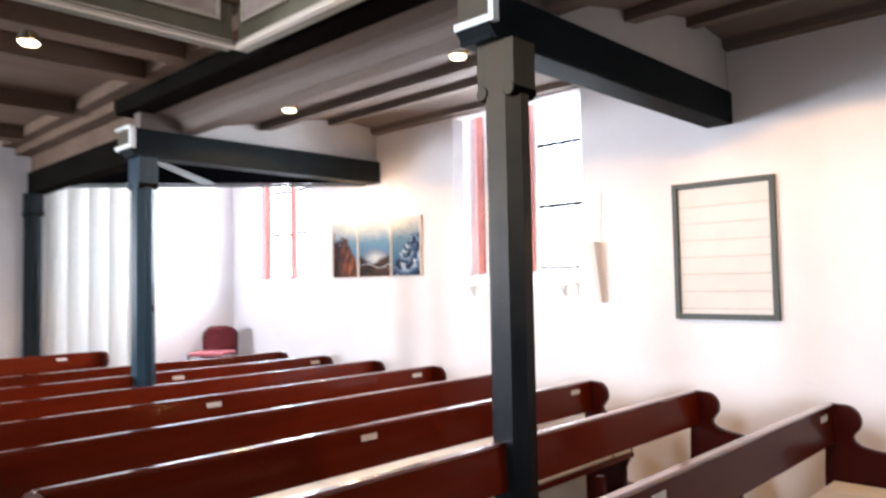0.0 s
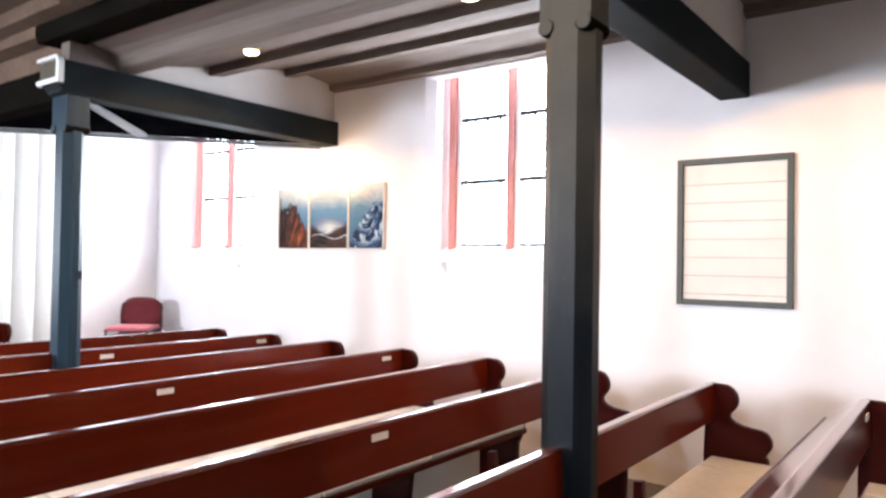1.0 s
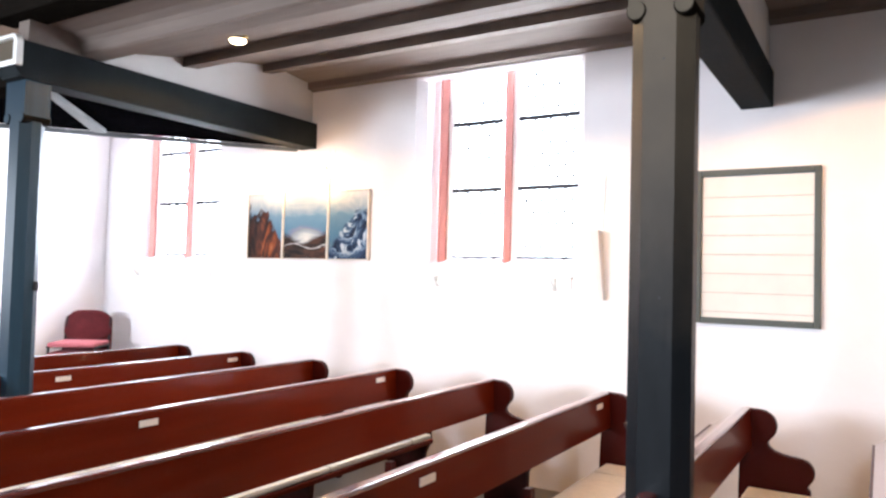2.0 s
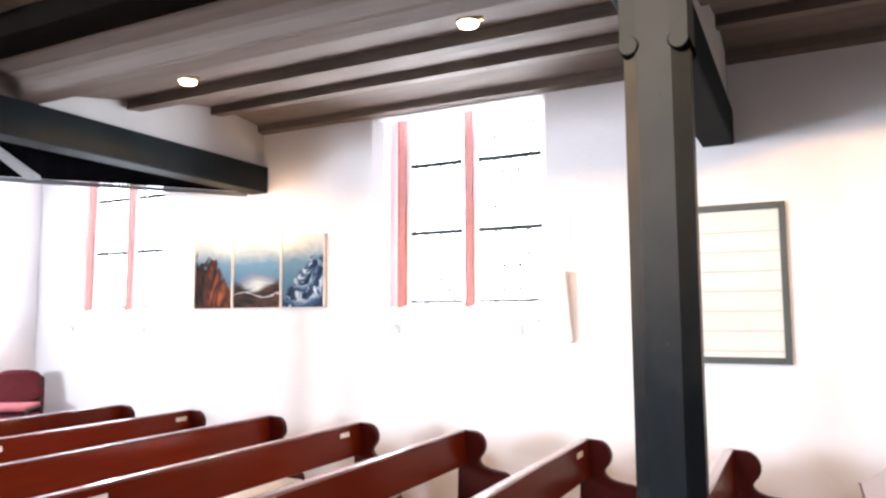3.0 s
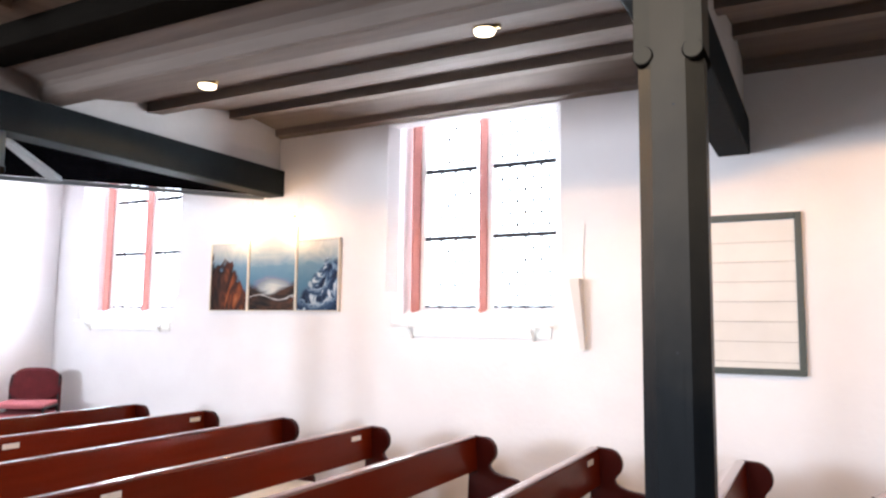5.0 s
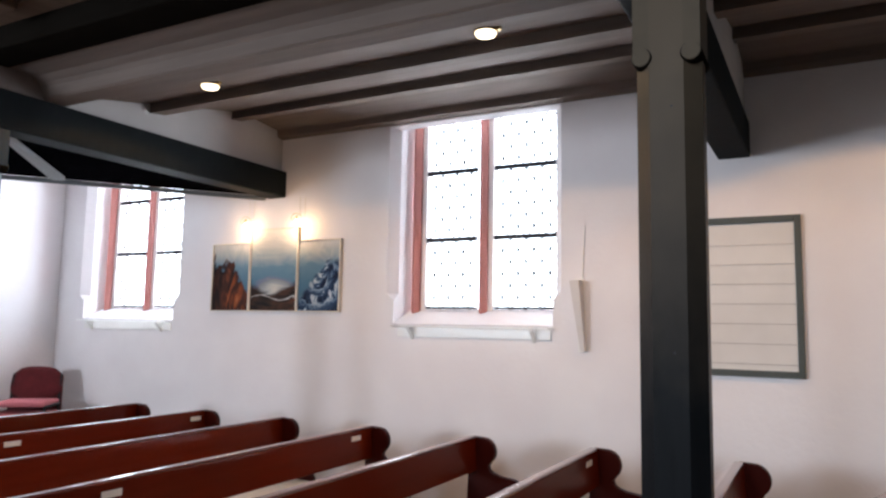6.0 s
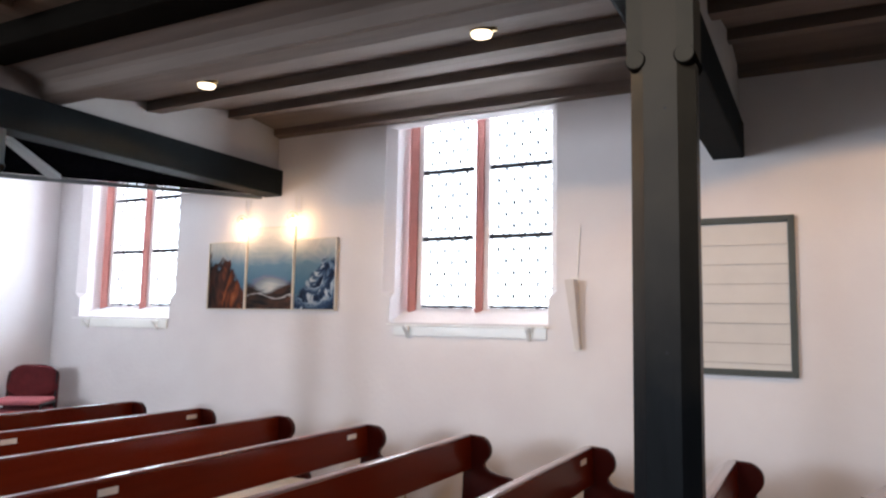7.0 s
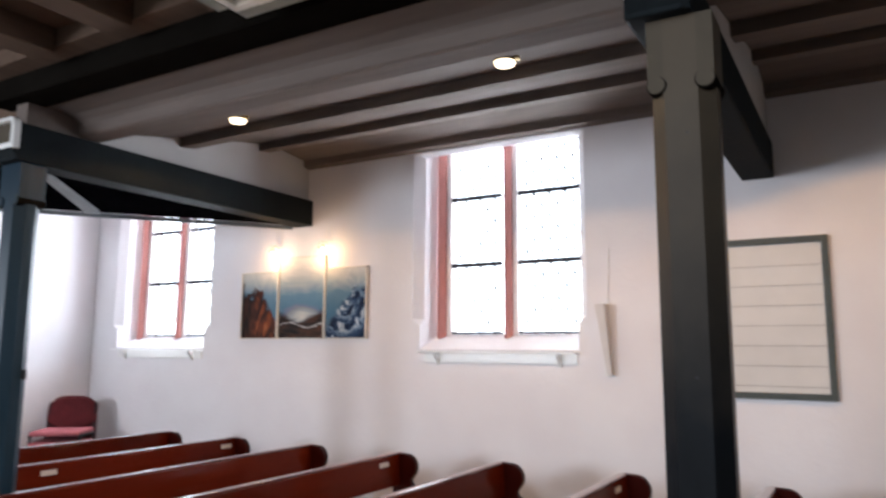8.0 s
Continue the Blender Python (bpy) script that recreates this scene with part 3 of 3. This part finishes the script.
# ---- wall things ----
def picture_material(kind):
    """Painted scenes built from noise and gradients: sky above, dark land or waves below."""
    m = bpy.data.materials.new("oil_painting_" + kind)
    m.use_nodes = True
    t = m.node_tree
    b = t.nodes["Principled BSDF"]
    b.inputs["Roughness"].default_value = 0.5
    b.inputs["Specular IOR Level"].default_value = 0.12
    co = t.nodes.new("ShaderNodeTexCoord")
    sep = t.nodes.new("ShaderNodeSeparateXYZ")
    t.links.new(co.outputs["Object"], sep.inputs[0])
    nz = t.nodes.new("ShaderNodeTexNoise")
    nz.inputs["Scale"].default_value, nz.inputs["Detail"].default_value = 3.6, 7
    nz.inputs["Distortion"].default_value = 2.2
    mp = t.nodes.new("ShaderNodeMapping")
    t.links.new(co.outputs["Object"], mp.inputs[0])
    t.links.new(mp.outputs[0], nz.inputs["Vector"])

    def math_(op, a, b_):
        n = t.nodes.new("ShaderNodeMath")
        n.operation = op
        for k, v in enumerate((a, b_)):
            if isinstance(v, (int, float)):
                n.inputs[k].default_value = v
            else:
                t.links.new(v, n.inputs[k])
        return n.outputs[0]

    def ramp(fac, stops):
        r = t.nodes.new("ShaderNodeValToRGB")
        els = r.color_ramp.elements
        while len(els) < len(stops):
            els.new(0.5)
        for e, (p, c) in zip(els, stops):
            e.position, e.color = p, (*c, 1)
        t.links.new(fac, r.inputs[0])
        return r.outputs[0]

    x, z, nf = sep.outputs[0], sep.outputs[2], nz.outputs["Fac"]

    def wob(k):
        return math_("MULTIPLY", math_("SUBTRACT", nf, 0.5), k)

    def away(cx, cz, kx=1.0):
        """Distance from a point of the picture."""
        dx = math_("MULTIPLY", math_("SUBTRACT", x, cx), kx)
        dz = math_("SUBTRACT", z, cz)
        return math_("SQRT", math_("ADD", math_("MULTIPLY", dx, dx), math_("MULTIPLY", dz, dz)), 0)

    h = math_("ADD", z, wob(0.16))
    skyc = ramp(math_("MULTIPLY", h, 1.4), [(0.0, (0.08, 0.14, 0.19)), (0.30, (0.065, 0.155, 0.24)), (0.56, (0.11, 0.21, 0.29)), (0.78, (0.42, 0.44, 0.43)), (1.0, (0.74, 0.71, 0.65))])
    if kind == "fire":
        mp.inputs["Scale"].default_value = (2.2, 1, 0.8)
        mp.inputs["Rotation"].default_value = (0, -0.35, 0)
        warm = math_("SUBTRACT", 0.34, math_("MULTIPLY", away(0.36, 0.20), 2.4))
        land = ramp(math_("ADD", nf, math_("MULTIPLY", warm, 0.30)), [(0.30, (0.012, 0.006, 0.005)), (0.48, (0.060, 0.018, 0.010)), (0.62, (0.22, 0.055, 0.014)), (0.76, (0.34, 0.13, 0.05)), (0.90, (0.44, 0.28, 0.18))])
        fall = math_("MULTIPLY", math_("MAXIMUM", math_("SUBTRACT", x, 0.27), 0.0), 1.5)
        over = math_("SUBTRACT", math_("ADD", math_("SUBTRACT", 0.46, fall), wob(0.42)), z)
    elif kind == "wave":
        nz.inputs["Scale"].default_value, nz.inputs["Distortion"].default_value = 5.0, 2.6
        dx, dz = math_("SUBTRACT", x, 0.27), math_("SUBTRACT", z, 0.30)
        turn_ = math_("ARCTAN2", dz, dx)
        far = away(0.27, 0.30)
        curl = math_("SINE", math_("ADD", math_("ADD", math_("MULTIPLY", turn_, 2.0), math_("MULTIPLY", far, 46.0)), wob(15.0)), 0)
        foam = math_("ADD", math_("MULTIPLY", curl, 0.20), math_("ADD", math_("MULTIPLY", nf, 1.3), -0.10))
        land = ramp(foam, [(0.26, (0.004, 0.010, 0.032)), (0.50, (0.02, 0.05, 0.11)), (0.68, (0.12, 0.19, 0.28)), (0.88, (0.46, 0.53, 0.60))])
        rise = math_("MINIMUM", math_("ADD", math_("MULTIPLY", x, 1.05), 0.10), 0.45)
        over = math_("ADD", math_("SUBTRACT", rise, z), wob(0.16))
    else:
        mp.inputs["Scale"].default_value = (0.8, 1, 2.4)
        glow = ramp(math_("ADD", away(0.29, 0.205, 0.5), wob(0.10)), [(0.0, (0.56, 0.55, 0.50)), (0.05, (0.30, 0.33, 0.35)), (0.15, (0.02, 0.04, 0.06))])
        lighter = t.nodes.new("ShaderNodeMix")
        lighter.data_type, lighter.blend_type = "RGBA", "LIGHTEN"
        lighter.inputs[0].default_value = 1.0
        t.links.new(skyc, lighter.inputs[6])
        t.links.new(glow, lighter.inputs[7])
        skyc = lighter.outputs[2]
        land = ramp(nf, [(0.36, (0.008, 0.006, 0.006)), (0.52, (0.035, 0.018, 0.012)), (0.66, (0.085, 0.032, 0.018))])
        bend = math_("ADD", math_("MULTIPLY", math_("SINE", math_("MULTIPLY", x, 13.0), 0), 0.022), 0.125)
        stream = math_("SUBTRACT", 1.0, math_("MULTIPLY", math_("ABSOLUTE", math_("ADD", math_("SUBTRACT", z, bend), wob(0.05)), 0), 120.0))
        river = t.nodes.new("ShaderNodeMix")
        river.data_type = "RGBA"
        river.clamp_factor = True
        t.links.new(stream, river.inputs[0])
        t.links.new(land, river.inputs[6])
        river.inputs[7].default_value = (0.42, 0.42, 0.42, 1)
        land = river.outputs[2]
        edge = math_("ADD", math_("MULTIPLY", math_("ABSOLUTE", math_("SUBTRACT", x, 0.26), 0), 0.36), 0.15)
        over = math_("SUBTRACT", math_("ADD", edge, wob(0.10)), z)
    fac = ramp(math_("ADD", math_("MULTIPLY", over, 22.0), 0.5), [(0.0, (0, 0, 0)), (1.0, (1, 1, 1))])
    mx = t.nodes.new("ShaderNodeMix")
    mx.data_type = "RGBA"
    t.links.new(fac, mx.inputs[0])
    t.links.new(skyc, mx.inputs[6])
    t.links.new(land, mx.inputs[7])
    t.links.new(mx.outputs[2], b.inputs["Base Color"])
    return m


STRIP = material("pale_wood_frame", (0.78, 0.72, 0.62), 0.4, 0.1, 20)


def painting(kind, x0, x1, z0, z1, label):
    ob = empty("painting", x0, WY, z0, label, "painting", "triptych on the wall")
    w, h = x1 - x0, z1 - z0
    bm = bmesh.new()
    box(bm, 0.009, w - 0.009, -0.030, -0.002, 0.009, h - 0.009)
    part("canvas", bm, picture_material(kind), ob)
    for nm, q in (("frame_side", (0, 0.009, 0, h)), ("frame_side", (w - 0.009, w, 0, h)), ("frame_rail", (0.0095, w - 0.0095, 0, 0.0085)), ("frame_rail", (0.0095, w - 0.0095, h - 0.0085, h))):
        bm = bmesh.new()
        box(bm, q[0], q[1], -0.042, -0.002, q[2], q[3], 0.002)
        part(nm, bm, STRIP, ob, "thin pale wooden frame strip")
    return ob


painting("fire", -6.745, -6.272, 1.70, 2.335, "oil painting of orange flames under blue sky")
painting("land", -6.267, -5.712, 1.70, 2.455, "taller oil painting of pale sun over dark land")
painting("wave", -5.707, -5.245, 1.70, 2.335, "oil painting of a curling blue and white wave")


def picture_lamp(x, z):
    ob = empty("picture_lamp", x, WY, z, "small halogen picture lamp on a curved wire arm", "lamp", "picture lamps")
    bm = bmesh.new()
    pts = [(-0.09 * math.sin(a), -0.012 - 0.075 * (1 - math.cos(a)) / 2, 0.05 + 0.035 * math.sin(2 * a)) for a in [math.pi * k / 10 for k in range(11)]]
    for p, q in zip(pts[:-1], pts[1:]):
        rod(bm, p, q, 0.0025, 6)
    part("arm", bm, BRASS, ob)
    bm = bmesh.new()
    rod(bm, (0, -0.088, 0.050), (0, -0.085, 0.012), 0.007, 12, 0.011)
    part("lamp_head", bm, BRASS, ob)
    bm = bmesh.new()
    bmesh.ops.create_uvsphere(bm, u_segments=12, v_segments=8, radius=0.011, matrix=Matrix.Translation((0, -0.085, 0.0)))
    part("bulb", bm, BULBGLOW, ob, "glowing halogen bulb", True)
    for wx_ in (-0.03, 0.03):
        bm = bmesh.new()
        rod(bm, (wx_, -0.01, 0.05), (wx_, -0.01, 0.23), 0.002, 5)
        part("wire", bm, STRIP, ob)
    data = bpy.data.lights.new("halogen_light", "POINT")
    data.energy, data.color, data.shadow_soft_size = PICTURE_W, (1.0, 0.63, 0.34), 0.03
    lp = new("halogen_light", data)
    lp.location = (x, WY - 0.15, z - 0.05)
    return ob


PICTURE_W = 8.0
picture_lamp(-6.30, 2.50)
picture_lamp(-5.70, 2.50)


# dark tone seen through the slat gaps draws the slot shadows
BACKING = material("brown_slot_shade", (0.16, 0.13, 0.11), 0.8, 0.1, 10)


def hymn_board():
    ob = empty("hymn_board", -2.463, WY, 1.313, "cream slotted hymn board in a grey-green frame", "board")
    w, h = 0.763, 1.027
    f = 0.04
    for nm, q in (("frame_side", (0, f, 0, h)), ("frame_side", (w - f, w, 0, h)), ("frame_rail", (f + 0.0005, w - f - 0.0005, 0, f)), ("frame_rail", (f + 0.0005, w - f - 0.0005, h - f, h))):
        bm = bmesh.new()
        box(bm, q[0], q[1], -0.035, -0.002, q[2], q[3], 0.004)
        part(nm, bm, FRAME, ob)
    bm = bmesh.new()
    box(bm, f + 0.001, w - f - 0.001, -0.0055, -0.002, f + 0.001, h - f - 0.001)
    part("backing", bm, BACKING, ob, "brown backing that paints the shadow lines of the slots")
    z0, step = f, 0.1275
    z = z0
    tops = [0.08 + step * k for k in range(7)] + [h - f]
    for zt in tops:
        bm = bmesh.new()
        prism(bm, [(-0.012, z), (-0.010, zt - 0.006), (-0.0135, zt - 0.006), (-0.0135, zt - 0.0025), (-0.006, zt - 0.0025), (-0.006, z)], "x", f + 0.001, w - f - 0.001)
        part("slat", bm, PANEL, ob)
        z = zt
    return ob


hymn_board()


def wall_sconce():
    ob = empty("wall_sconce", -3.112, WY, 1.44, "slim beige tapered wall light with thin cable", "lamp")
    bm = bmesh.new()
    ring = [[bm.verts.new((x, y, z)) for x, y in ((w, -0.013), (w, -0.013 - d), (0.025, -0.013 - d), (0.025, -0.013))] for w, d, z in ((-0.010, 0.05, 0.0), (-0.045, 0.105, 0.50))]
    bm.faces.new(ring[0])
    bm.faces.new(ring[1])
    for k in range(4):
        bm.faces.new((ring[0][k], ring[0][(k + 1) % 4], ring[1][(k + 1) % 4], ring[1][k]))
    bmesh.ops.recalc_face_normals(bm, faces=bm.faces[:])
    bmesh.ops.bevel(bm, geom=bm.edges[:], offset=0.004, segments=2, affect="EDGES")
    part("shade", bm, material("beige_lamp_shade", (0.68, 0.645, 0.62), 0.6, 0.05, 8), ob)
    bm = bmesh.new()
    box(bm, -0.04, 0.03, -0.012, -0.002, -0.01, 0.52, 0.003)
    part("back_plate", bm, WHITE, ob)
    ob.rotation_euler.y = radians(-3.2)
    bm = bmesh.new()
    rod(bm, (0.02, -0.008, 0.52), (0.06, -0.008, 0.90), 0.004, 6)
    part("cable", bm, WHITE, ob)
    return ob


wall_sconce()


def downlight(x, y, z, aim=(0, 0, -1), watts=68.0, cone=154, colour=(1.0, 0.55, 0.22)):
    ob = empty("ceiling_lamp", x, y, z, "small round warm ceiling spotlight with brass bracket", "lamp", "ceiling lamps")
    bm = bmesh.new()
    rod(bm, (0, 0, 0.004), (0, 0, 0.06), 0.062, 24, 0.045)
    part("housing", bm, CAPM, ob)
    bm = bmesh.new()
    rod(bm, (0, 0, -0.012), (0, 0, 0.003), 0.050, 24, 0.058)
    part("lens", bm, LAMPGLOW, ob, "glowing warm lens")
    bm = bmesh.new()
    box(bm, 0.05, 0.085, -0.015, 0.015, 0.005, 0.045, 0.003)
    part("bracket", bm, BRASS, ob)
    data = bpy.data.lights.new("ceiling_lamp_light", "SPOT")
    data.energy, data.color, data.spot_size, data.spot_blend, data.shadow_soft_size = watts, colour, radians(cone), 0.12, 0.04
    lp = new("ceiling_lamp_light", data)
    lp.matrix_world = look((x, y, z - 0.03), Vector((x, y, z - 0.03)) + Vector(aim))
    return ob


for lx, ly, lz in ((-3.104, 3.21, 3.13), (-5.085, 3.21, 3.13), (-4.66, 1.07, 3.12)):
    downlight(lx, ly, lz)
for lx in (-1.13,):
    downlight(lx, 3.21, 3.13, (0, 0.35, -1.0), 104.0, 122, (1.0, 0.50, 0.15))


def post_hook():
    ob = empty("post_switch", -5.936, 2.40, 1.45, "small black switch on the post side", "switch")
    bm = bmesh.new()
    box(bm, -0.012, 0.018, -0.015, 0.012, -0.03, 0.03, 0.006)
    part("switch_body", bm, BLACKP, ob)


post_hook()


# ---- corner: curtain and chairs ----
def curtain():
    ob = empty("curtain", XE + 0.12, 2.5, 0.0, "white floor-length curtain in deep vertical folds", "curtain")
    bm = bmesh.new()
    n = 240
    lo, hi = [], []
    for k in range(n + 1):
        y = 1.15 * k / n
        x = 0.05 * abs(math.sin(math.pi * y / 0.235)) ** 0.6 - 0.03
        lo.append(bm.verts.new((x, y, 0.03)))
        hi.append(bm.verts.new((x * 0.9, y, 2.95)))
    for k in range(n):
        bm.faces.new((lo[k], lo[k + 1], hi[k + 1], hi[k]))
    bmesh.ops.solidify(bm, geom=bm.faces[:], thickness=0.004)
    part("cloth", bm, CLOTH, ob, "", False)
    bm = bmesh.new()
    rod(bm, (0, -0.05, 2.97), (0, 1.2, 2.97), 0.014, 10)
    part("rail", bm, WHITE, ob)


curtain()


def stack_chair(z, x=-8.62, y=4.38, turn=38):
    ob = new("stacking_chair")
    ob.matrix_basis = pose(x, y, z, 0, 0, turn)
    tagged(ob, "burgundy upholstered stacking chair with rose seat, stacked", "chair", "stacked chairs")
    # local: seat faces -y
    bm = bmesh.new()
    box(bm, -0.235, 0.235, -0.24, 0.20, 0.425, 0.475, 0.022)
    part("seat", bm, ROSE, ob, "faded rose seat cushion", True)
    bm = bmesh.new()
    bmesh.ops.create_grid(bm, x_segments=8, y_segments=8, size=0.5)
    for v in bm.verts:
        u, w = v.co.x * 2, v.co.y * 2
        k = 0.246 * (1 - 0.08 * max(0, (w - 0.2) / 0.8) ** 3 - 0.10 * max(0, (-w - 0.4) / 0.6) ** 3)
        cut = 0.06 * abs(u) ** 4 + (0.012 * abs(u) ** 3 if w > 0 else 0)
        v.co = (u * k, 0.205 + 0.05 * (w + 1) / 2 - 0.03 * (1 - u * u), 0.640 + w * (0.152 - cut))
    bmesh.ops.solidify(bm, geom=bm.faces[:], thickness=0.045)
    part("backrest", bm, BURG, ob, "", True)
    for sx in (-1, 1):
        for nm, p, q in (("front_leg", (sx * 0.23, -0.20, 0.43), (sx * 0.25, -0.23, 0.0)), ("back_leg", (sx * 0.23, 0.16, 0.43), (sx * 0.25, 0.26, 0.0)), ("back_upright", (sx * 0.225, 0.20, 0.42), (sx * 0.225, 0.245, 0.72)), ("side_rail", (sx * 0.235, -0.22, 0.425), (sx * 0.235, 0.20, 0.425))):
            bm = bmesh.new()
            rod(bm, p, q, 0.012, 8)
            part(nm, bm, BLACKP, ob)
    return ob


for k in range(4):
    stack_chair(0.106 * k)
